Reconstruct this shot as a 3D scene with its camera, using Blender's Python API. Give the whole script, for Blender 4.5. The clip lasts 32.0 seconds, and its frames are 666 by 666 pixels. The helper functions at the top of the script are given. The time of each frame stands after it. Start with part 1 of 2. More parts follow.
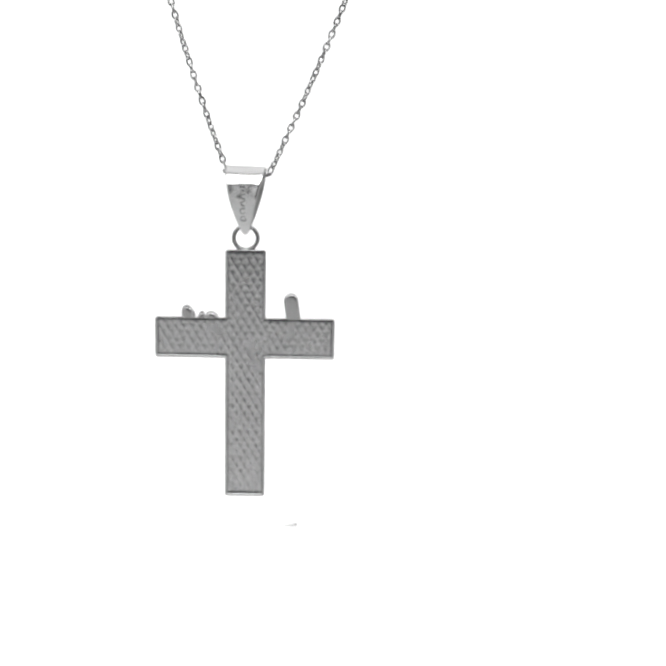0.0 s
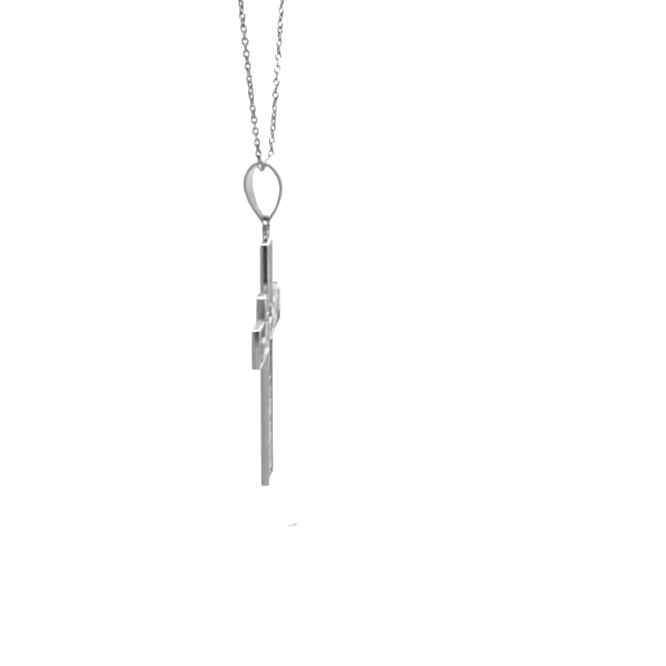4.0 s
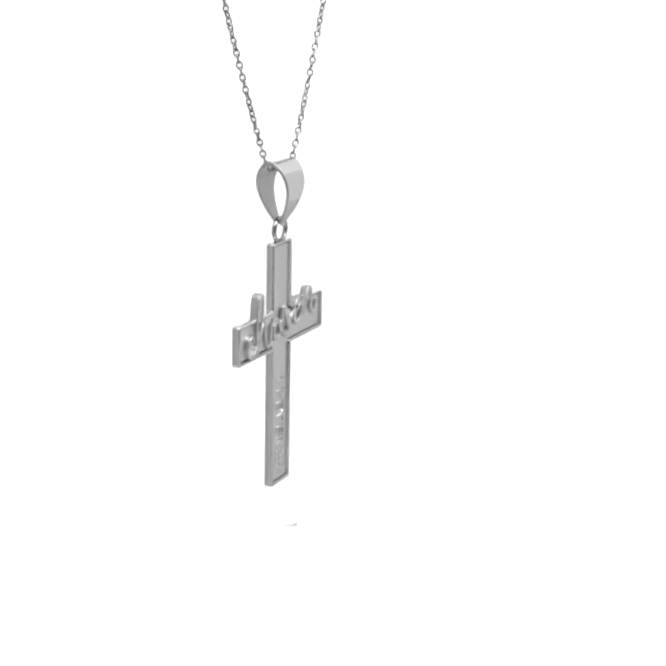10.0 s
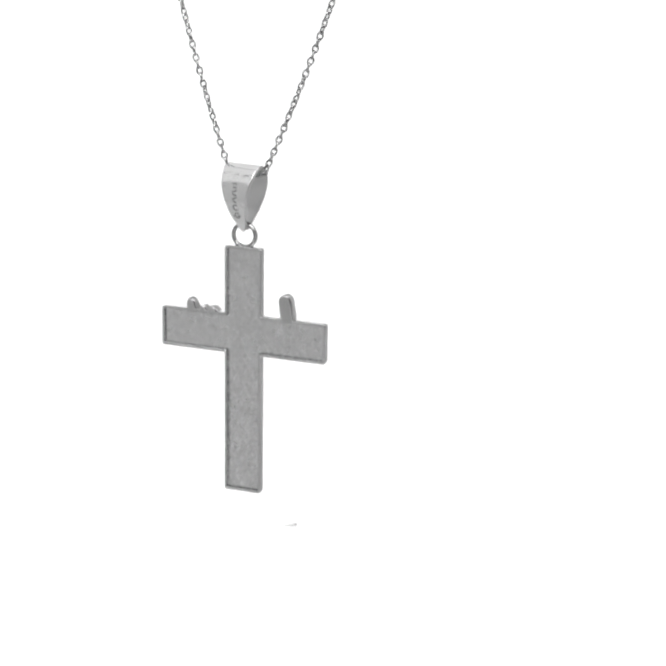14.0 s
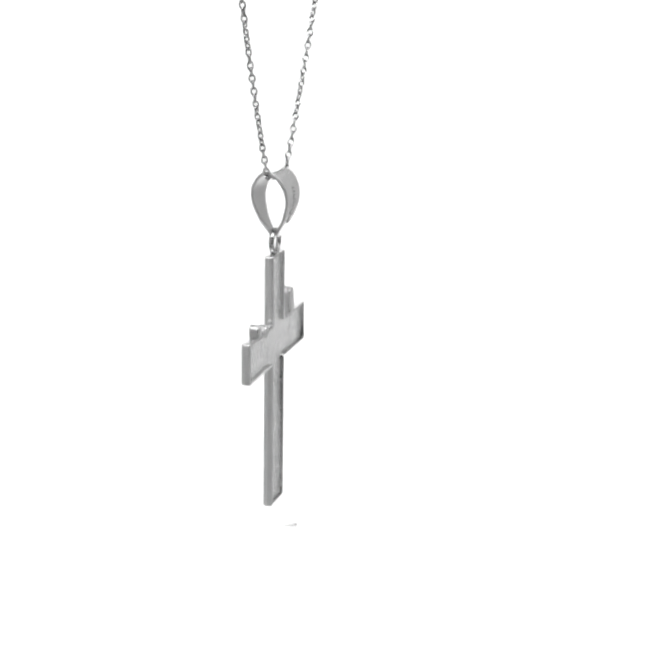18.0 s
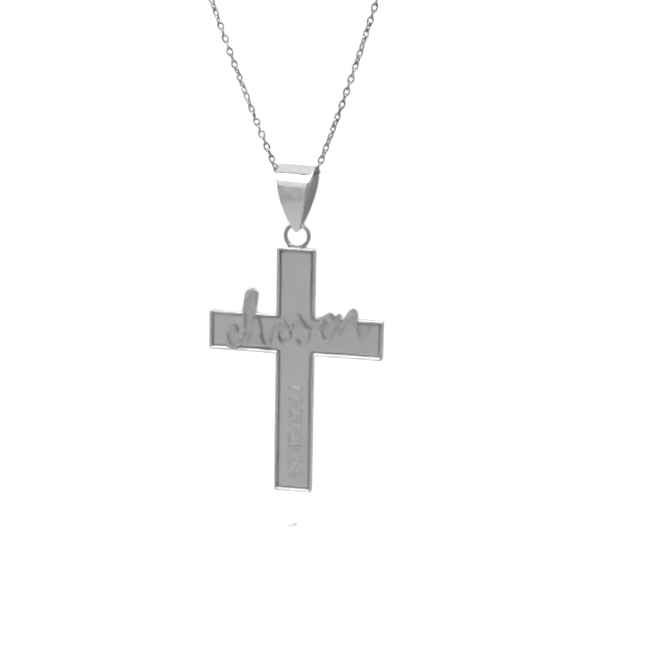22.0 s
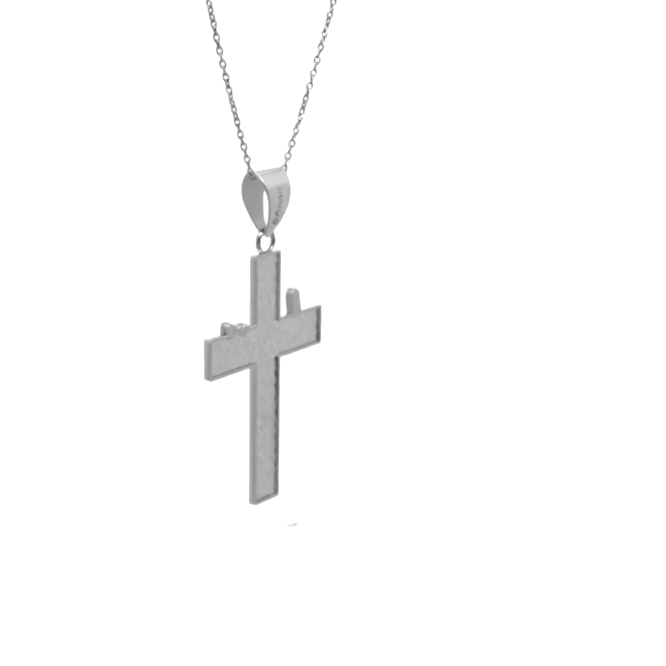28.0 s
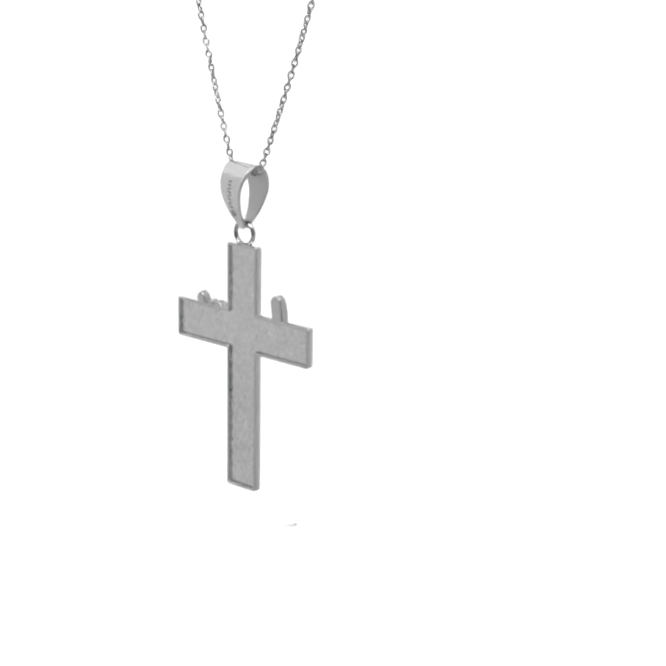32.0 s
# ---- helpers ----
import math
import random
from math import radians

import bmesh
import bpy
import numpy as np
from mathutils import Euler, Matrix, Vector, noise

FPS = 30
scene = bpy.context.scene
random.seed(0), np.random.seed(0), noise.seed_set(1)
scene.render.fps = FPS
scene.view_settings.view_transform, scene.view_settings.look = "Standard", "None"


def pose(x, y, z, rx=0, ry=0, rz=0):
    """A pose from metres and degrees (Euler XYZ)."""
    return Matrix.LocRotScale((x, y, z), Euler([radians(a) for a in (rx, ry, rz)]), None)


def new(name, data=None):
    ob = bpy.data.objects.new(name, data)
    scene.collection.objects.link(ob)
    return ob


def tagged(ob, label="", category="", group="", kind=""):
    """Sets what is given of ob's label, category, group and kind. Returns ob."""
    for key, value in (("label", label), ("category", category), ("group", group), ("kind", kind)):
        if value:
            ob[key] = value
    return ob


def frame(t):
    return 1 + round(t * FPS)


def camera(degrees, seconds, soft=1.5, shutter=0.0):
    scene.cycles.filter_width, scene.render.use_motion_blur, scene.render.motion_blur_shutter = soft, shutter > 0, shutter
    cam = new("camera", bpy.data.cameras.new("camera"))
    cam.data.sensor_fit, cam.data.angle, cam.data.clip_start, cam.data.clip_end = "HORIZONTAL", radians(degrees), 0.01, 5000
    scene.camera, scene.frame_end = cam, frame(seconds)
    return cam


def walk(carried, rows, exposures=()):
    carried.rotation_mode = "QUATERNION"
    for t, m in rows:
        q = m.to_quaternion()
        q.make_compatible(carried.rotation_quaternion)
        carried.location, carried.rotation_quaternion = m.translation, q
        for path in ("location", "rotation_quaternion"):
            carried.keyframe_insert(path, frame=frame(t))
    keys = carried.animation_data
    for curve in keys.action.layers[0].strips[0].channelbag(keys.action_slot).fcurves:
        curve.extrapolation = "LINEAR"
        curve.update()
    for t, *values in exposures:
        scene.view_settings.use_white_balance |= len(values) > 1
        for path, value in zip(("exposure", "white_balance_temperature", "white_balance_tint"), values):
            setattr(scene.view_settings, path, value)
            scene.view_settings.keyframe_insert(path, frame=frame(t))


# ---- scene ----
# All lengths below are in millimetres times MM.
MM = 0.001
EYE = 215.0            # the lens's height over the floor of the light tent

# ---- camera ----
cam = camera(20.76, 32.0, soft=3.1)
still = Matrix.Translation((0, 0, EYE * MM)) @ pose(0, 0, 0, 90 - 16.93, 0, 0) @ pose(0, 0, 0, 0, 0, 1.05)
walk(cam, [(0.0, still), (32.0, still)])

# ---- light ----
world = bpy.data.worlds.new("room")
scene.world = world
world.use_nodes = True
world.node_tree.nodes["Background"].inputs[0].default_value = (0.02, 0.02, 0.021, 1)
world.node_tree.nodes["Background"].inputs[1].default_value = 1.0
scene.view_settings.exposure = 0.0
# Cloth glows are added to set the brightness mirrored in the silver.
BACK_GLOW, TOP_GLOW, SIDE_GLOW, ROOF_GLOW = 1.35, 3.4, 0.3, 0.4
LENS_GAP = (-86.0, 122.0, 82.0, 272.0)   # unseen dark opening round the lens, sized by its mirror image in the bail: x0, x1, z0, z1


# ---- materials ----
def material(name, color, rough, metal=0.0):
    m = bpy.data.materials.new(name)
    m.use_nodes = True
    b = m.node_tree.nodes["Principled BSDF"]
    b.inputs["Base Color"].default_value = (*color, 1)
    b.inputs["Roughness"].default_value = rough
    b.inputs["Metallic"].default_value = metal
    return m, m.node_tree, b


def node(tree, kind, **values):
    n = tree.nodes.new(kind)
    for key, value in values.items():
        n.inputs[key].default_value = value
    return n


def silver(name, tone, rough, spread, scale, stretch, depth, streak=0.0):
    """Silver with a fine grain, stretched by the three factors, and soft wear at a larger scale."""
    m, tree, b = material(name, (tone, tone, tone), rough, 1.0)
    at = tree.nodes.new("ShaderNodeTexCoord")
    mapping = tree.nodes.new("ShaderNodeMapping")
    mapping.inputs["Scale"].default_value = stretch
    tree.links.new(at.outputs["Object"], mapping.inputs["Vector"])
    grain = node(tree, "ShaderNodeTexNoise", Scale=scale, Detail=3.0, Roughness=0.6)
    tree.links.new(mapping.outputs[0], grain.inputs["Vector"])
    wear = node(tree, "ShaderNodeTexNoise", Scale=420.0, Detail=4.0, Roughness=0.65)
    tree.links.new(at.outputs["Object"], wear.inputs["Vector"])
    span = tree.nodes.new("ShaderNodeMapRange")
    span.inputs["From Min"].default_value, span.inputs["From Max"].default_value = 0.3, 0.7
    span.inputs["To Min"].default_value, span.inputs["To Max"].default_value = rough - spread, rough + spread
    tree.links.new(wear.outputs["Fac"], span.inputs["Value"])
    tree.links.new(span.outputs[0], b.inputs["Roughness"])
    bump = node(tree, "ShaderNodeBump", Strength=depth, Distance=0.00002)
    tree.links.new(grain.outputs["Fac"], bump.inputs["Height"])
    tree.links.new(bump.outputs[0], b.inputs["Normal"])
    if streak:          # brushed lines, some duller than others
        dull = tree.nodes.new("ShaderNodeMapRange")
        dull.inputs["From Min"].default_value, dull.inputs["From Max"].default_value = 0.3, 0.7
        dull.inputs["To Min"].default_value, dull.inputs["To Max"].default_value = tone - streak, tone + streak
        tree.links.new(grain.outputs["Fac"], dull.inputs["Value"])
        tree.links.new(dull.outputs[0], b.inputs["Base Color"])
    return m


SATIN = silver("satin_silver", 0.86, 0.4, 0.01, 4600.0, (0.012, 0.012, 1.0), 0.02, 0.035)
EDGE = silver("edge_silver", 0.66, 0.18, 0.03, 1800.0, (1.0, 1.0, 1.0), 0.1)
SATIN_BACK = silver("cast_silver", 0.79, 0.26, 0.03, 1500.0, (1.0, 1.0, 1.0), 0.25, 0.065)
POLISHED = silver("polished_silver", 0.9, 0.09, 0.02, 800.0, (1.0, 1.0, 1.0), 0.2)
RIM = silver("rim_silver", 0.8, 0.18, 0.04, 1800.0, (1.0, 1.0, 1.0), 0.12)
LINK = silver("chain_silver", 0.52, 0.1, 0.05, 1500.0, (1.0, 1.0, 1.0), 0.05)
SCRIPT = silver("bright_silver", 0.8, 0.3, 0.05, 900.0, (1.0, 1.0, 1.0), 0.3, 0.12)
RING = silver("ring_silver", 0.48, 0.17, 0.05, 1500.0, (1.0, 1.0, 1.0), 0.06)
CAPITAL = silver("capital_silver", 0.78, 0.27, 0.05, 1800.0, (1.0, 1.0, 1.0), 0.12)
SCUFFED = silver("scuffed_silver", 0.84, 0.17, 0.06, 900.0, (1.0, 1.0, 1.0), 0.6)
INSIDE = silver("dull_dark_silver", 0.6, 0.34, 0.05, 1800.0, (1.0, 1.0, 1.0), 0.2)
STAMP = silver("darkened_silver", 0.3, 0.45, 0.05, 1800.0, (1.0, 1.0, 1.0), 0.12)


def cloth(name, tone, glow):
    """White or grey tent cloth with a weave and its own added glow."""
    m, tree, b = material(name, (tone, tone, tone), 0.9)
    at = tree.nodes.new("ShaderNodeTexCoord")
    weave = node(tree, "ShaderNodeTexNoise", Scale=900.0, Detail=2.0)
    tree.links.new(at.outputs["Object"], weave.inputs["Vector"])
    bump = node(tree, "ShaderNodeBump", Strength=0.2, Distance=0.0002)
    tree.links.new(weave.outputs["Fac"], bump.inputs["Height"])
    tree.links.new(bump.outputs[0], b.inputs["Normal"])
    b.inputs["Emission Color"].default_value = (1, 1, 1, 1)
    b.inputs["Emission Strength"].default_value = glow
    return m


WHITE_GLOW = cloth("glowing_backdrop", 0.8, BACK_GLOW)
TOPLIT = cloth("top_diffuser", 0.7, TOP_GLOW)
SIDE_FILL = cloth("side_fill_cloth", 0.6, SIDE_GLOW)
tree = SIDE_FILL.node_tree        # added glow, stronger towards the rear, with no lamp behind it
place, axes, fade = (tree.nodes.new("ShaderNode" + k) for k in ("TexCoord", "SeparateXYZ", "MapRange"))
fade.inputs["From Min"].default_value, fade.inputs["From Max"].default_value = 0.05, 0.36
fade.inputs["To Min"].default_value, fade.inputs["To Max"].default_value = 0.1, SIDE_GLOW
tree.links.new(place.outputs["Object"], axes.inputs[0])
tree.links.new(axes.outputs[1], fade.inputs["Value"])
tree.links.new(fade.outputs[0], tree.nodes["Principled BSDF"].inputs["Emission Strength"])
REAR = cloth("rear_fill_cloth", 0.6, 0.12)
TOPCLOTH = cloth("top_fill_cloth", 0.8, ROOF_GLOW)
PAPER = cloth("white_paper", 0.84, 0.0)
FRONT = cloth("grey_front_cloth", 0.86, 0.0)
GREY = cloth("studio_grey", 0.12, 0.0)
DARK = material("dark_frame", (0.05, 0.05, 0.05), 0.5)[0]


# ---- building ----
def mesh_of(name, bm, mat, angle=35):
    bmesh.ops.recalc_face_normals(bm, faces=bm.faces)
    bmesh.ops.scale(bm, vec=(MM, MM, MM), verts=bm.verts)
    me = bpy.data.meshes.new(name)
    bm.to_mesh(me)
    bm.free()
    me.materials.append(mat)
    for f in me.polygons:
        f.use_smooth = f.area < 5 * MM * MM
    me.set_sharp_from_angle(angle=radians(angle))
    return me


def part(name, bm, mat, parent, label="", angle=35):
    ob = new(name, mesh_of(name, bm, mat, angle))
    ob.parent = parent
    if label:
        tagged(ob, label)
    return ob


def loft(bm, loops, closed=True, cap=True):
    """Skins equal loops of points to one another; cap closes the first and the last."""
    rings = [[bm.verts.new(p) for p in loop] for loop in loops]
    n = len(rings[0])
    for a, b in zip(rings, rings[1:]):
        for i in range(n if closed else n - 1):
            j = (i + 1) % n
            bm.faces.new((a[i], a[j], b[j], b[i]))
    if cap:
        bm.faces.new(rings[0][::-1])
        bm.faces.new(rings[-1])
    return rings


def slab(bm, x0, x1, y0, y1, z0, z1):
    loft(bm, [[(x0, y, z0), (x1, y, z0), (x1, y, z1), (x0, y, z1)] for y in (y0, y1)])


# ---- the added, unseen light tent on its plinth, and the room behind it ----
# Walls and openings are set by what the silver mirrors.
X, Y0, Y1, TOP, WALL = 210.0, -40.0, 400.0, 272.0, 4.0
FAR, DEEP = 1300.0, -750.0
LAMP = (130.0, 212.0)
LAMP_HALF, BAR = 92.0, 12.0


def wall(name, mat, label, *boxes, category="wall"):
    bm = bmesh.new()
    for b in boxes:
        slab(bm, *b)
    return tagged(new(name, mesh_of(name, bm, mat)), label, category, kind="structure")


def pierced(y0, y1, x0, x1, z0, z1):
    """A wall across the tent from y0 to y1, open between x0, x1, z0 and z1."""
    over = ((x0, x1, y0, y1, z1, TOP),) if z1 < TOP else ()
    return (-X, x0, y0, y1, 0, TOP), (x1, X, y0, y1, 0, TOP), (x0, x1, y0, y1, 0, z0), *over


wall("wall_north", REAR, "white rear cloth of the tent, with added glow, open in the middle", *pierced(Y1, Y1 + WALL, -84, 84, 1.5, 232))
wall("wall_south", FRONT, "grey front cloth of the tent with a dark opening", *pierced(Y0 - WALL, Y0, *LENS_GAP))
wall("wall_west", SIDE_FILL, "white side cloth of the light tent, with added glow", (-X - WALL, -X, Y0 - WALL, Y1 + WALL, 0, TOP))
wall("wall_east", SIDE_FILL, "white side cloth of the light tent, with added glow", (X, X + WALL, Y0 - WALL, Y1 + WALL, 0, TOP))
wall("ceiling", TOPCLOTH, "white top cloth of the light tent, with added glow, open over the lens", (-X - WALL, LENS_GAP[0], Y0 - WALL, LAMP[0], TOP, TOP + WALL), (LENS_GAP[1], X + WALL, Y0 - WALL, LAMP[0], TOP, TOP + WALL),
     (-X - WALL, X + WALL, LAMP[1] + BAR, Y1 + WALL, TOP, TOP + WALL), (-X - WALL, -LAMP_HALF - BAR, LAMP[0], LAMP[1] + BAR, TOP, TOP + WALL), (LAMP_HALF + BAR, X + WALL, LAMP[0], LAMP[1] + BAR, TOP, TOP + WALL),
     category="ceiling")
# Frame added out of view, mirrored as a dark line in the bail.
wall("trim", DARK, "unseen dark frame added round the light panel", (-LAMP_HALF - BAR, LAMP_HALF + BAR, LAMP[1], LAMP[1] + BAR, TOP - 2, TOP + WALL + 1), (-LAMP_HALF - BAR, -LAMP_HALF, LAMP[0], LAMP[1], TOP - 2, TOP + WALL + 1),
     (LAMP_HALF, LAMP_HALF + BAR, LAMP[0], LAMP[1], TOP - 2, TOP + WALL + 1), category="frame")
# Panel out of view, placed by the white band it leaves in the bail.
wall("light_panel", TOPLIT, "glowing white light panel set in the tent's top", (-LAMP_HALF, LAMP_HALF, *LAMP, TOP - 1, TOP + WALL), category="light panel")
wall("floor", PAPER, "white paper floor of the light tent", (-X - WALL, X + WALL, Y0 - WALL, Y1 + WALL, -WALL, 0), category="floor")
wall("plinth", GREY, "plain grey plinth under the light tent", (-X, X, Y0, Y1, DEEP, -WALL), category="plinth")
# White by added glow; runs past the view to fill the reflections.
wall("backdrop", WHITE_GLOW, "glowing plain white backdrop", (-620, 620, FAR, FAR + 10, DEEP, 640), category="backdrop")
R = 1400.0
wall("wall_room", GREY, "dim grey walls of the studio room", (-R, R, FAR + 30, FAR + 60, DEEP, R), (-R, R, -R - 30, -R, DEEP, R),
     (-R - 30, -R, -R - 30, FAR + 60, DEEP, R), (R, R + 30, -R - 30, FAR + 60, DEEP, R))
wall("floor_room", GREY, "dim grey floor of the studio room", (-R - 30, R + 30, -R - 30, FAR + 60, DEEP - 30, DEEP), category="floor")
wall("ceiling_room", GREY, "dim grey ceiling of the studio room", (-R - 30, R + 30, -R - 30, FAR + 60, R, R + 30), category="ceiling")

# ---- pendant ----
T = 1.33                # thickness of the cross over both rims
RIDGE = 0.08            # height of the ridges on its back
W, XL, XR, ARM, ZT, ZB = 2.84, -12.52, 12.65, 2.94, 12.74, -23.64


def outline(d, y, r=0.42, n=5):
    """The cross's outline drawn in by d, with rounded corners, at depth y."""
    corner = [(-W, ZT, 1), (-W, ARM, 0), (XL, ARM, 1), (XL, -ARM, 1), (-W, -ARM, 0), (-W, ZB, 1),
              (W, ZB, 1), (W, -ARM, 0), (XR, -ARM, 1), (XR, ARM, 1), (W, ARM, 0), (W, ZT, 1)]
    inside = [(x - math.copysign(d, x), z - math.copysign(d, z), out) for x, z, out in corner]
    pts = []
    for i, (x, z, out) in enumerate(inside):
        px, pz, _ = inside[i - 1]
        qx, qz, _ = inside[(i + 1) % 12]
        rad = max(r - d, 0.08) if out else 0.12 + d * 0.6
        a = Vector((px - x, pz - z)).normalized()
        b = Vector((qx - x, qz - z)).normalized()
        c = Vector((x, z)) + (a + b) * rad
        for k in range(n + 1):
            ang = math.pi / 2 * k / n
            p = c - b * rad * math.cos(ang) - a * rad * math.sin(ang)
            pts.append((p.x, y, p.y))
    return pts


def rim(side):
    """One raised border: up the outer edge, over the top and down to the sunk field."""
    top = T / 2
    if side < 0:        # in front a rounded border, and a narrow slot between it and the field
        profile = [(0, 0), (0, top - 0.3), (0.02, top - 0.2), (0.07, top - 0.1), (0.13, top - 0.04), (0.2, top - 0.008), (0.25, top),
                   (0.3, top - 0.005), (0.36, top - 0.03), (0.43, top - 0.09), (0.49, top - 0.18), (0.53, top - 0.3), (0.54, top - 0.85)]
    else:
        profile = [(0, 0), (0, top - 0.16), (0.015, top - 0.1), (0.05, top - 0.06), (0.1, top - 0.042), (0.33, top - 0.006), (0.37, top - 0.005), (0.4, top - 0.03), (0.42, top - 0.1), (0.45, top - 0.85)]
    bm = bmesh.new()
    loft(bm, [outline(d, side * y) for d, y in profile], cap=False)
    return bm


def plate(bm, d, y0, y1):
    """The sunk field: a cross drawn in by d, from depth y0 to y1, with a softly rounded front edge."""
    loft(bm, [outline(d, y1), outline(d, y0 + 0.14), outline(d + 0.015, y0 + 0.06), outline(d + 0.06, y0 + 0.016), outline(d + 0.14, y0), outline(d + 0.2, y0)])


def lattice(x, z):
    """Height of the cast diamond pattern on the back: two families of narrow ridges with pits between them."""
    u, v = x / 1.13, z / 1.95
    far = [abs((w + 0.5) % 1 - 0.5) for w in (u + v, u - v)]
    a, b = (math.exp(-(f / 0.2) ** 2) for f in far)
    return (a ** 4 + b ** 4) ** 0.25


def back_field():
    bm = bmesh.new()
    step, made = 0.085, {}

    def at(i, k):
        if (i, k) not in made:
            x, z = i * step, k * step
            worn = 0.85 + 0.5 * noise.noise((x * 0.3, 0, z * 0.3))
            inner = max(min(W - abs(x), z - ZB, ZT - z), min(x - XL, XR - x, ARM - abs(z))) - 0.45
            edge = min(1.0, max(0.0, inner / 0.35))       # the pattern runs out towards the border
            skin = 0.012 * noise.noise((x * 1.7, 5, z * 1.7))
            made[i, k] = bm.verts.new((x, T / 2 - 0.43 + skin + RIDGE * worn * min(1.0, max(0.4, 0.3 - 0.08 * z)) * edge * lattice(x, z), z))
        return made[i, k]

    lap = 0.5
    for i in range(-150, 151):
        for k in range(-280, 151):
            x, z = (i + 0.5) * step, (k + 0.5) * step
            if (abs(x) < W - lap and ZB + lap < z < ZT - lap) or (XL + lap < x < XR - lap and abs(z) < ARM - lap):
                bm.faces.new((at(i, k), at(i + 1, k), at(i + 1, k + 1), at(i, k + 1)))
    return bm


def spline(points, n=7):
    """A smooth line through points in the plane."""
    p = [Vector(q) for q in points]
    p = [p[0] * 2 - p[1]] + p + [p[-1] * 2 - p[-2]]
    out = []
    for a, b, c, d in zip(p, p[1:], p[2:], p[3:]):
        for k in range(n):
            t = k / n
            out.append(0.5 * (2 * b + (c - a) * t + (2 * a - 5 * b + 4 * c - d) * t * t + (3 * b - a - 3 * c + d) * t ** 3))
    return out + [p[-2]]


def stroke(bm, points, half=0.27, front=-0.8, back=-0.1):
    """A rounded raised stroke of script along points."""
    line = spline(points)
    loops = []
    for i, p in enumerate(line):
        along = (line[min(i + 1, len(line) - 1)] - line[max(i - 1, 0)]).normalized()
        side = Vector((-along.y, along.x))
        end = min(i, len(line) - 1 - i)
        k = half * (0.45, 0.8, 0.95, 1.0)[min(end, 3)]
        loops.append([(p.x + side.x * u * k, y, p.y + side.y * u * k) for u, y in
                      ((-1.0, back), (-1.0, front + 0.16), (-0.96, front + 0.08), (-0.84, front + 0.032), (-0.55, front + 0.012), (-0.2, front + 0.001), (0.2, front + 0.001), (0.55, front + 0.012), (0.84, front + 0.032), (0.96, front + 0.08), (1.0, front + 0.16), (1.0, back))])
    loft(bm, loops)


def lobe(bm, a, b, r, front=-0.685, back=0.63, n=10):
    """A rounded upright plate from a to b that stands over the arm."""
    a, b = Vector(a), Vector(b)
    way = (b - a).normalized()
    side = Vector((-way.y, way.x))

    def loop(d, y):
        pts = []
        for c, s in ((b, 0), (a, math.pi)):
            for k in range(n + 1):
                ang = s + math.pi * k / n
                p = c - side * (r - d) * math.cos(ang) + way * (r - d) * math.sin(ang) * (1.0 if s == 0 else 0.05)
                pts.append((p.x, y, p.y))
        return pts

    loft(bm, [loop(0.3, front), loop(0.22, front), loop(0.06, front + 0.03), loop(0, front + 0.1),
              loop(0, back - 0.24), loop(0.02, back - 0.16), loop(0.06, back - 0.1), loop(0.13, back - 0.055), loop(0.3, back - 0.008), loop(0.36, back), loop(0.4, back)])


def script(*strokes):
    """Strokes given in hundredths of a millimetre."""
    bm = bmesh.new()
    for s in strokes:
        stroke(bm, [(x / 100, z / 100) for x, z in s])
    return bm


def character(text, size, depth):
    data = bpy.data.curves.new("character", "FONT")
    data.body, data.size, data.extrude, data.bevel_depth = text, size * MM, depth * MM, 0.11 * MM
    data.offset = -0.02 * MM
    data.bevel_resolution, data.resolution_u = 2, 6
    data.align_x, data.align_y = "CENTER", "CENTER"
    ob = new("character", data)
    me = bpy.data.meshes.new_from_object(ob.evaluated_get(bpy.context.evaluated_depsgraph_get()))
    bpy.data.objects.remove(ob)
    return me


# half of the bail's line from its tip to its top: depth, height
STRAP = [(0.27, 14.98), (0.66, 15.75), (1.12, 16.5), (1.66, 17.35), (2.12, 18.5), (2.44, 19.5), (2.58, 20.4), (2.52, 21.3), (2.28, 22.15), (1.8, 23.0), (1.2, 23.65), (0.6, 24.03), (0, 24.17)]


def on_strap(z, proud):
    """Place and lean of a mark on the back of the bail at height z."""
    (y0, z0), (y1, z1) = next(pair for pair in zip(STRAP, STRAP[1:]) if pair[1][1] >= z)
    lean = math.atan2(y1 - y0, z1 - z0)
    y = y0 + (y1 - y0) * (z - z0) / (z1 - z0) + (0.24 + proud) / math.cos(lean)
    return Matrix.Translation((0, y * MM, z * MM)) @ pose(0, 0, 0, -math.degrees(lean), 0, 0)


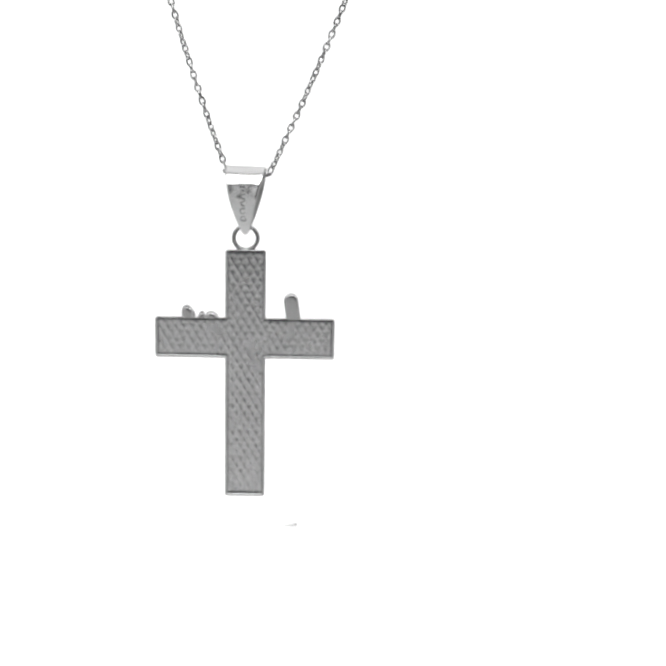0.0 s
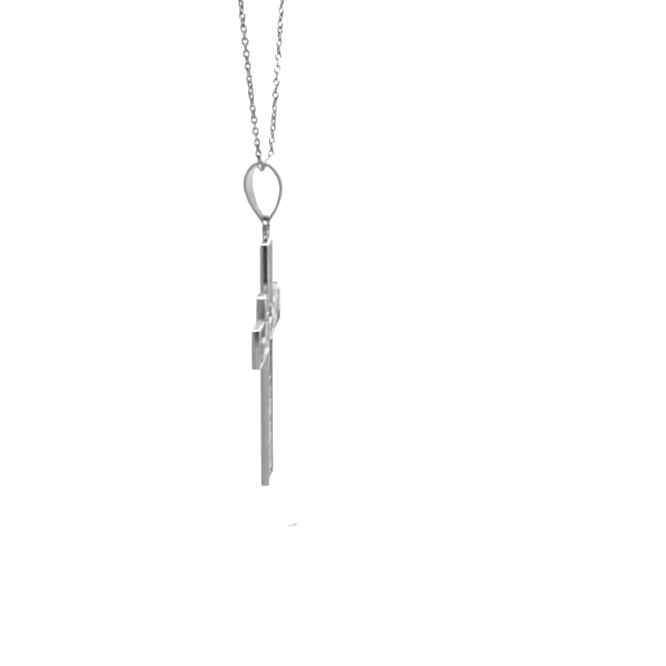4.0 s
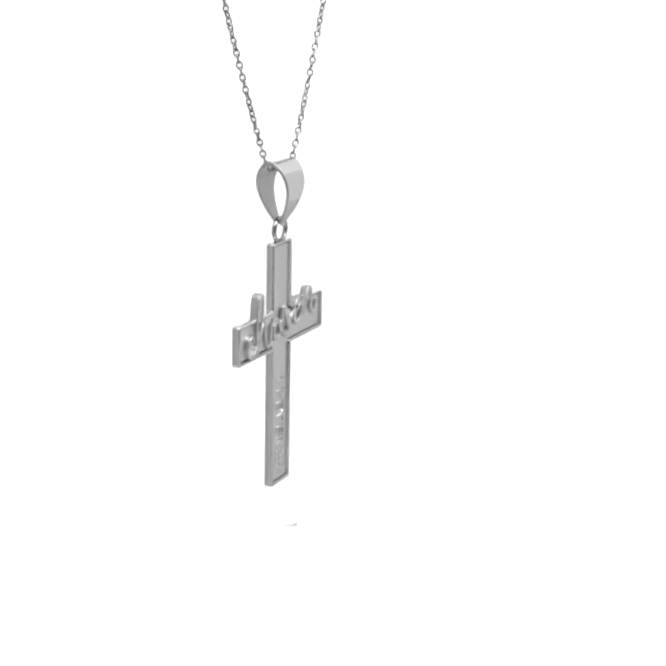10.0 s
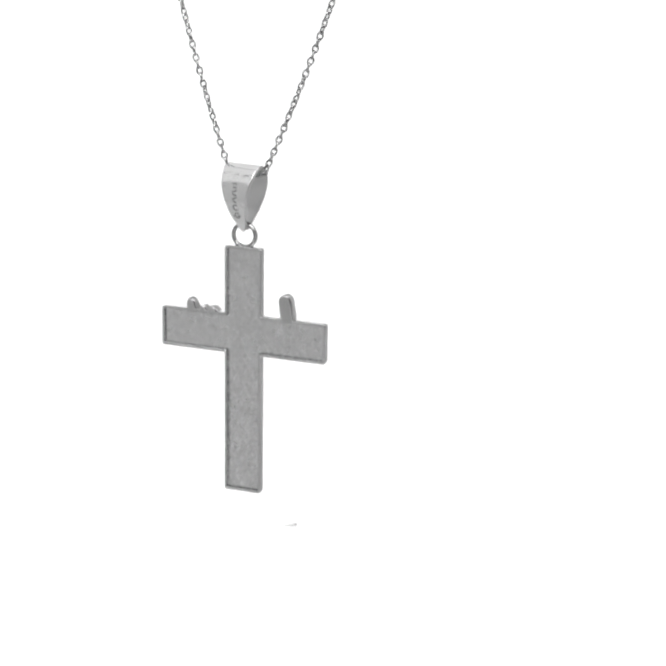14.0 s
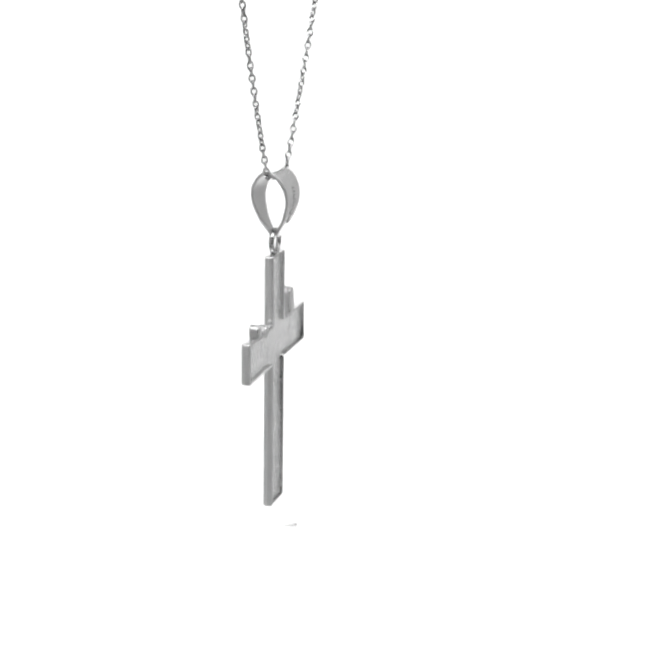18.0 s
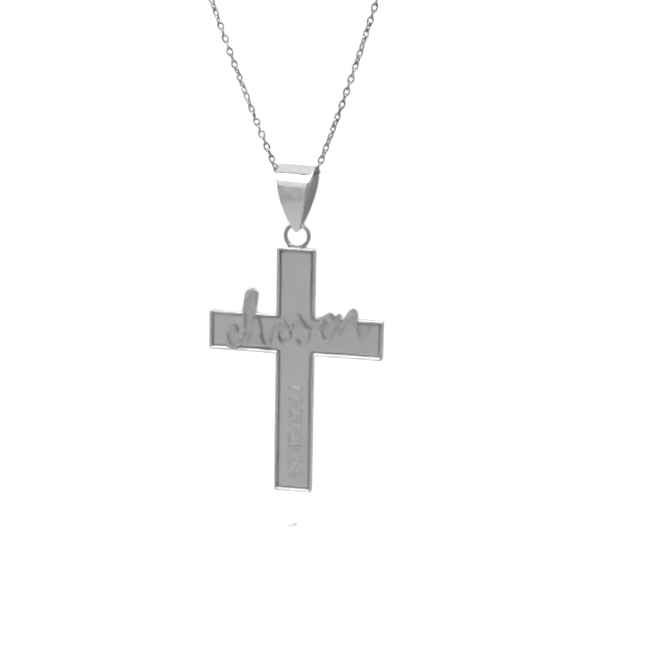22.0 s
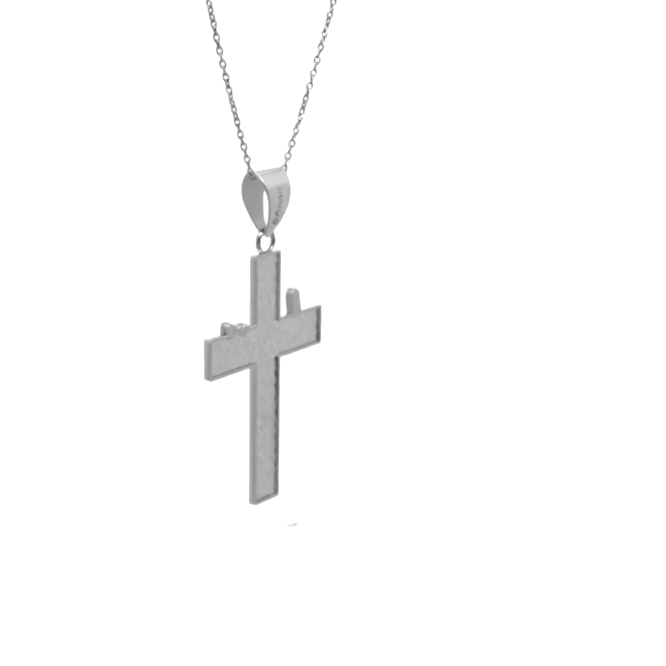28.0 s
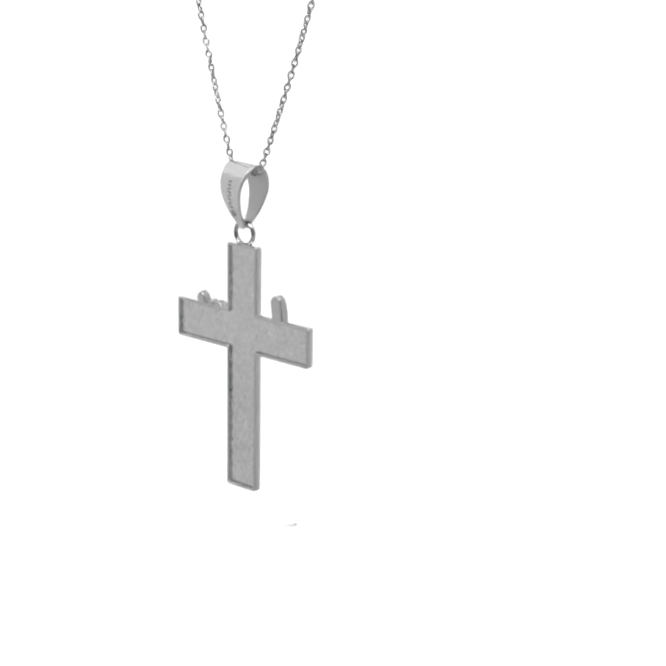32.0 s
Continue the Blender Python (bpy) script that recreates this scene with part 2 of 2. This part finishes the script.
def bail_mesh():
    """A tapering strap bent to a teardrop."""
    line = [(-y, z) for y, z in STRAP] + [(y, z) for y, z in STRAP[-2::-1]]
    mid = spline(line, 5)
    loops = []
    for i, p in enumerate(mid):
        along = (mid[min(i + 1, len(mid) - 1)] - mid[max(i - 1, 0)]).normalized()
        out = Vector((-along.y, along.x)) * 0.24
        half = max(0.42 + 0.252 * (p.y - 15.0), 0.42) + 0.2 * math.sin(math.pi * min(max((p.y - 15.0) / 9.2, 0), 1)) + 0.1 * max(p.y - 23.4, 0)
        half *= (0.62, 0.82, 0.93, 1.0)[min(i, len(mid) - 1 - i, 3)]
        # the stamped back is uneven, the polished front only a little
        dent = 0.05 if p.x > 1.6 else 0.012 if p.x < -1.6 else 0.0
        face = [(-x, 1.0) for x in (0.91, 0.85, 0.68, 0.51, 0.34, 0.17, 0, -0.17, -0.34, -0.51, -0.68, -0.85, -0.91)]
        ring = [(-1.0, -0.7), (-0.985, -1.0), (0.985, -1.0), (1.0, -0.7), (1.0, 0.3), (0.985, 0.65), (0.955, 0.92)] + face[::-1] + [(-0.955, 0.92), (-0.985, 0.65), (-1.0, 0.3)]
        loops.append([(x * half, q.x + (dent * noise.noise((x * half * 0.9, 3.0, q.y * 0.9)) if k > 0 else 0), q.y)
                      for x, k in ring for q in (p + out * k,)])
    bm = bmesh.new()
    loft(bm, loops)
    return bm


def band_ring(bm, center, radius, thick, depth, n=40, m=10, stretch=0.0):
    """A closed upright ring of oval wire; stretch draws it out to an oval along z."""
    x, y, z, c = Vector((1, 0, 0)), Vector((0, 1, 0)), Vector((0, 0, 1)), Vector(center)
    rows = []
    for i in range(n):
        a = 2 * math.pi * (i + 0.5) / n
        out = x * math.cos(a) + z * math.sin(a)
        mid = c + out * radius + z * stretch * math.sin(a)
        rows.append([bm.verts.new(mid + out * thick * math.cos(b) + y * depth * math.sin(b)) for b in (2 * math.pi * k / m for k in range(m))])
    for i in range(n):
        p, q = rows[i], rows[(i + 1) % n]
        for k in range(m):
            bm.faces.new((p[k], p[(k + 1) % m], q[(k + 1) % m], q[k]))


def pendant():
    top = tagged(new("cross_pendant"), "silver cross pendant with raised script, hanging by a tapered bail", "pendant")
    bm = bmesh.new()
    plate(bm, 0.68, -T / 2 + 0.42, T / 2 - 0.7)
    cross = part("cross", bm, SATIN, top, "flat silver cross with a sunk, finely brushed field")
    part("front_rim", rim(-1), RIM, cross, "raised bright border")
    part("back_rim", rim(1), EDGE, cross, "raised bright border")
    part("back_field", back_field(), SATIN_BACK, cross, "sunk back field with a cast diamond pattern", 60)
    # the word in script across the arms
    letters = [
        script([(-836, -18), (-868, 48), (-921, 68), (-978, 0), (-996, -99), (-953, -201), (-872, -226), (-800, -176), (-742, -96)]),
        script([(-732, -237), (-739, -36), (-747, 151), (-736, 367), (-695, 550), (-635, 616), (-586, 577), (-585, 441), (-614, 281), (-668, 116), (-715, -69), (-732, -237)],
               [(-732, -224), (-679, -39), (-613, 113), (-552, 185), (-522, 140), (-508, -16), (-464, -156), (-408, -178), (-361, -74), (-331, 69), (-290, 154)]),
        script([(-290, 154), (-216, 176), (-142, 135), (-92, 70)],
               [(-167, 136), (-246, 65), (-257, -41), (-188, -132), (-102, -92), (-79, -6), (-124, 109)]),
        script([(-92, 70), (-38, 118), (-2, 228), (33, 295), (78, 212), (153, 109), (193, -19), (151, -117), (71, -126), (14, -60)]),
        script([(60, 201), (153, 121), (247, 79), (320, 145), (386, 261), (452, 327), (521, 324), (528, 254), (462, 176), (369, 130), (371, 36), (435, -37), (514, 16), (568, 133), (603, 251)]),
        script([(579, 183), (601, 326), (633, 287), (638, 55)],
               [(638, 55), (685, 191), (744, 339), (810, 417), (867, 377), (865, 233), (880, 100), (945, 15), (1006, 82), (1047, 193)])]
    lobe(letters[1], (-6.75, 2.4), (-6.35, 5.4), 1.03)
    lobe(letters[4], (4.5, 2.4), (4.8, 2.75), 0.82)
    lobe(letters[5], (6.1, 2.4), (6.15, 3.0), 0.5)
    lobe(letters[5], (7.75, 2.4), (8.1, 3.6), 0.75)
    for bm in letters:
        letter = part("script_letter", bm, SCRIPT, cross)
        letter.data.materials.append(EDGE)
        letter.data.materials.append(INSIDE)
        for f in letter.data.polygons:      # cast like the rest of the back, the flanks of the strokes a darker silver
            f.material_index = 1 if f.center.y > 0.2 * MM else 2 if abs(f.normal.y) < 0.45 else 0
    # the small line of capitals down the stem
    for text, z in (("1", -7.85), ("P", -9.85), ("E", -11.7), ("T", -13.35), ("E", -15.35), ("R", -17.1), ("2", -19.1), (":", -20.1), ("9", -21.1)):
        me = character(text, 2.75, 0.13)
        if text == "1":  # a foot under the figure and a slanted flag
            bm = bmesh.new()
            bm.from_mesh(me)
            loft(bm, [[(x * MM, y * MM, d * MM) for x, y in ((-0.5, -0.98), (0.5, -0.98), (0.5, -0.74), (-0.5, -0.74))] for d in (-0.17, 0.12)])
            loft(bm, [[(x * MM, y * MM, d * MM) for x, y in ((-0.62, 0.42), (-0.45, 0.3), (0.1, 0.82), (-0.05, 0.98))] for d in (-0.17, 0.14)])
            bm.to_mesh(me)
            bm.free()
        me.materials.append(CAPITAL)
        ob = new("letter", me)
        ob.parent = cross
        ob.matrix_basis = Matrix.Translation((0, (-T / 2 + 0.42) * MM, z * MM)) @ pose(0, 0, 0, 90, 0, 0) @ pose(0, 0, 0, 0, 0, -90)
    bm = bmesh.new()
    band_ring(bm, (0, 0, 14.3), 1.66, 0.33, 0.4)
    part("jump_ring", bm, RING, top, "polished silver ring")
    bail = part("bail", bail_mesh(), POLISHED, top, "polished tapered silver strap", 50)
    bail.data.materials.append(SCUFFED)
    bail.data.materials.append(INSIDE)
    for f in bail.data.polygons:    # its back is duller, its inside and edges a darker, rougher silver
        f.material_index = 2 if f.normal.dot((0, f.center.y, f.center.z - 20.3 * MM)) < 0 or abs(f.normal.x) > 0.6 else int(f.center.y > 1.2 * MM)
    # the strap hangs turned a few degrees against the cross
    bail.matrix_basis = pose(0, 0, 0, 0, 0, -7)
    # stamped marks on the back of the bail
    for z, bar in ((18.65, False), (17.45, True)):
        bm = bmesh.new()
        sweep = [math.radians(-140 + 20 * k) for k in range(15)]
        loft(bm, [[((0.4 + u) * math.cos(a), y, (0.4 + u) * math.sin(a)) for u, y in ((-0.075, -0.1), (0.075, -0.1), (0.075, 0.05), (-0.075, 0.05))] for a in sweep])
        if bar:
            slab(bm, -0.44, -0.14, -0.1, 0.05, -0.1, 0.02)
        ring = part("stamped_mark", bm, STAMP, bail)
        ring.matrix_basis = on_strap(z, 0.0)
    for z, width in ((22.0, 0.36), (21.5, 0.28), (21.0, 0.4), (20.5, 0.33), (20.0, 0.38), (19.5, 0.3)):
        bm = bmesh.new()
        slab(bm, -width, width, -0.06, 0.05, -0.09, 0.09)
        bar = part("stamped_mark", bm, STAMP, bail)
        bar.matrix_basis = on_strap(z, 0.0) @ pose(0, 0, 0, 0, 25 * math.sin(z * 7), 0)
    return top


# ---- chain ----
def chain_line():
    """Points of the chain, from one end at the tent's top, through the bail, to the other."""
    side = []
    for k in range(0, 131):
        h = k * 0.8
        x = 3.0 + 0.42 * h - 0.0019 * h * h if h < 50 else 19.25 + 0.225 * (h - 50)
        side.append((x, h))
    bottom = [Vector((x, -0.123 * x, 23.38 + 0.1 * x)) for x in (-2.6, -1.6, -0.6, 0.6, 1.6, 2.6)]
    # the strands lean a little to one side and hang in the turned plane of the bail
    left = [Vector((-x - 0.1 - 0.045 * h, 0.123 * (x + 0.1 + 0.045 * h), 23.3 + h)) for x, h in side[::-1]]
    right = [Vector((x - 0.3 - 0.045 * h, -0.123 * (x - 0.3 - 0.045 * h), 23.75 + h)) for x, h in side]
    return left + bottom + right


def chain():
    top = tagged(new("necklace_chain"), "fine silver cable chain threaded through the bail", "chain")
    bm = bmesh.new()
    band_ring(bm, (0, 0, 0), 0.37, 0.155, 0.155, n=20, m=8, stretch=0.235)
    me = mesh_of("chain_link", bm, LINK)
    line = chain_line()
    lengths = [0.0]
    for a, b in zip(line, line[1:]):
        lengths.append(lengths[-1] + (b - a).length)
    pitch, s, i, count = 0.925, 0.4, 0, 0
    while s < lengths[-1]:
        while lengths[i + 1] < s:
            i += 1
        f = (s - lengths[i]) / (lengths[i + 1] - lengths[i])
        p = line[i].lerp(line[i + 1], f)
        way = (line[i + 1] - line[i]).normalized()
        turn = way.to_track_quat("Z", "Y").to_matrix().to_4x4()
        away = (s - lengths[-1] / 2) / pitch
        spin = 90 * (count % 2) + 6.5 * abs(away) + (17 if away < 0 else 79) + 6 * math.sin(count * 1.7)
        ob = new("chain_link", me)
        ob.parent = top
        ob.matrix_basis = Matrix.Translation(p * MM) @ turn @ pose(0, 0, 0, 0, 0, spin)
        s += pitch
        count += 1
    return top


PENDANT = pendant()
CHAIN = chain()

# ---- small mark ----
def smear(k, y):
    """A streak that widens and rises to one end, drawn in by the factor k."""
    pts = []
    for side in (1, -1):
        for i in range(13):
            u = i / 12 if side < 0 else 1 - i / 12
            half = (1.0 + 0.9 * u) * math.sqrt(max(1 - (2 * u - 1) ** 8, 0.02))
            pts.append((11.5 * k * (u - 0.5), y, k * (0.9 * u * u + side * half)))
    return pts


# A see-through pale grey mark, denser towards +x.
bm = bmesh.new()
loft(bm, [smear(1.0, 0.0), smear(0.9, -0.3), smear(0.5, -0.5)])
MARK_GREY, tree, b = material("grey_mark", (0.5, 0.5, 0.5), 0.9)
at = tree.nodes.new("ShaderNodeTexCoord")
axes = tree.nodes.new("ShaderNodeSeparateXYZ")
thin = tree.nodes.new("ShaderNodeMapRange")
thin.inputs["From Min"].default_value, thin.inputs["From Max"].default_value = -0.006, 0.006
thin.inputs["To Min"].default_value, thin.inputs["To Max"].default_value = 0.25, 0.36
fleck = node(tree, "ShaderNodeTexNoise", Scale=420.0, Detail=2.0)
mix = tree.nodes.new("ShaderNodeMath")
mix.operation = "MULTIPLY_ADD"
mix.inputs[1].default_value, mix.inputs[2].default_value = 0.2, -0.1
total = tree.nodes.new("ShaderNodeMath")
tree.links.new(at.outputs["Object"], axes.inputs[0])
tree.links.new(axes.outputs[0], thin.inputs["Value"])
tree.links.new(at.outputs["Object"], fleck.inputs["Vector"])
tree.links.new(fleck.outputs["Fac"], mix.inputs[0])
tree.links.new(thin.outputs[0], total.inputs[0])
tree.links.new(mix.outputs[0], total.inputs[1])
tree.links.new(total.outputs[0], b.inputs["Alpha"])
smudge = tagged(new("smudge", mesh_of("smudge", bm, MARK_GREY)), "small pale grey mark on the white backdrop", "smudge")
smudge.location = (-30.4 * MM, (FAR - 0.2) * MM, -336.7 * MM)

# ---- turning ----
# seconds, place from the lens (x, y, z), turn about the upright, lean to the front and to the side
SWING = (
    (0, -12.28, 244, -75.22, 180.07, 0.54, -0), (0.5, -12.57, 244.92, -75.25, 168.63, 0.41, 0.05),
    (1, -12.67, 245.91, -75.28, 157.08, 0.37, 0.17), (1.5, -12.45, 246.94, -75.3, 145.38, 0.37, 0.34),
    (2, -12.08, 247.84, -75.3, 133.56, 0.34, 0.49), (2.5, -11.64, 248.5, -75.24, 121.65, 0.11, 0.44),
    (3, -11.08, 248.92, -75.11, 109.69, -0.29, 0.37), (3.5, -10.39, 249.19, -75.05, 97.65, -0.58, 0.55),
    (4, -9.54, 249.38, -75.08, 85.56, -0.7, 0.68), (4.5, -8.63, 249.45, -75.17, 73.45, -0.72, 0.75),
    (5, -7.71, 249.37, -75.28, 61.36, -0.68, 0.75), (5.5, -6.93, 249.11, -75.38, 49.32, -0.64, 0.68),
    (6, -6.3, 248.65, -75.43, 37.35, -0.64, 0.53), (6.5, -5.83, 248.05, -75.44, 25.48, -0.7, 0.41),
    (7, -5.55, 247.37, -75.41, 13.69, -0.74, 0.33), (7.32, -5.33, 246.94, -75.39, 6.15, -0.73, 0.31),
    (7.56, -5.34, 246.97, -75.38, 6.89, -0.72, 0.3), (8, -5.63, 247.51, -75.37, 16.93, -0.68, 0.32),
    (8.5, -6.04, 248.15, -75.39, 28.41, -0.61, 0.4), (9, -6.51, 248.76, -75.4, 40.02, -0.56, 0.55),
    (9.5, -7.05, 249.25, -75.36, 51.77, -0.49, 0.74), (10, -7.81, 249.53, -75.28, 63.65, -0.37, 0.95),
    (10.5, -8.64, 249.57, -75.18, 76.21, -0.23, 1.14), (11, -9.4, 249.48, -75.15, 88.82, -0.23, 1.25),
    (11.5, -10.43, 249.26, -75.2, 100.26, -0.24, 1.22), (12, -11.23, 248.89, -75.3, 111.7, 0.05, 1.09),
    (12.5, -11.9, 248.3, -75.34, 123.73, 0.27, 0.91), (13, -12.41, 247.58, -75.33, 135.67, 0.43, 0.7),
    (13.5, -12.57, 246.74, -75.29, 147.53, 0.52, 0.46), (14, -12.53, 245.86, -75.27, 159.28, 0.61, 0.31),
    (14.5, -12.32, 245, -75.25, 170.97, 0.68, 0.2), (15, -12.05, 244.21, -75.25, 182.66, 0.75, 0.1),
    (15.5, -11.59, 243.56, -75.25, 194.39, 0.78, -0.04), (16, -11.01, 243.11, -75.26, 206.22, 0.78, -0.26),
    (16.5, -10.33, 242.78, -75.27, 218.14, 0.89, -0.63), (17, -9.58, 242.6, -75.29, 230.15, 0.93, -1.02),
    (17.5, -8.84, 242.52, -75.29, 242.23, 0.8, -1.32), (18, -8.17, 242.49, -75.26, 254.36, 0.52, -1.42),
    (18.5, -7.58, 242.54, -75.23, 266.52, 0.16, -1.15), (19, -7.02, 242.92, -75.29, 278.69, -0.19, -0.56),
    (19.5, -6.37, 243.4, -75.35, 290.84, -0.24, -0.22), (20, -5.86, 243.84, -75.36, 302.92, -0.31, -0.23),
    (20.5, -5.61, 244.26, -75.32, 314.9, -0.43, -0.24), (21, -5.43, 244.66, -75.27, 326.74, -0.49, -0.13),
    (21.5, -5.3, 245.18, -75.24, 338.4, -0.46, 0.02), (22, -5.27, 245.86, -75.23, 349.9, -0.46, 0.11),
    (22.43, -5.38, 246.47, -75.23, 359.72, -0.45, 0.16), (22.67, -5.44, 246.58, -75.23, 361.83, -0.46, 0.17),
    (23, -5.33, 246.09, -75.24, 354.11, -0.48, 0.17), (23.5, -5.32, 245.4, -75.24, 342.41, -0.54, 0.11),
    (24, -5.39, 244.86, -75.25, 330.63, -0.6, -0.08), (24.5, -5.51, 244.44, -75.28, 318.73, -0.59, -0.27),
    (25, -5.78, 244.02, -75.32, 306.7, -0.47, -0.39), (25.5, -6.3, 243.57, -75.35, 294.6, -0.26, -0.43),
    (26, -6.87, 243.21, -75.37, 282.47, -0.02, -0.61), (26.5, -7.45, 242.93, -75.38, 270.34, 0.24, -0.85),
    (27, -8.08, 242.74, -75.37, 258.22, 0.48, -1.06), (27.5, -8.76, 242.63, -75.35, 246.12, 0.68, -1.16),
    (28, -9.49, 242.59, -75.32, 234.05, 0.82, -1.05), (28.5, -10.2, 242.65, -75.29, 222.04, 0.88, -0.82),
    (29, -10.85, 242.87, -75.28, 210.11, 0.88, -0.51), (29.5, -11.44, 243.22, -75.26, 198.31, 0.83, -0.24),
    (30, -11.95, 243.71, -75.22, 186.64, 0.73, -0.08), (30.5, -12.33, 244.45, -75.2, 175.01, 0.45, -0.01),
    (31, -12.55, 245.35, -75.21, 163.42, 0.26, 0.05), (31.5, -12.65, 246.33, -75.27, 151.83, 0.25, 0.14),
    (32, -12.62, 247.27, -75.32, 140.22, 0.34, 0.31),
)


def motions():
    rows = [(t, Matrix.Translation((x * MM, y * MM, (z + EYE + 0.1) * MM)) @ pose(0, 0, 0, 0, 0, turn) @ pose(0, 0, 0, lean, 0, 0) @ pose(0, 0, 0, 0, tip, 0))
            for t, x, y, z, turn, lean, tip in SWING]
    walk(PENDANT, rows)
    walk(CHAIN, rows)


motions()
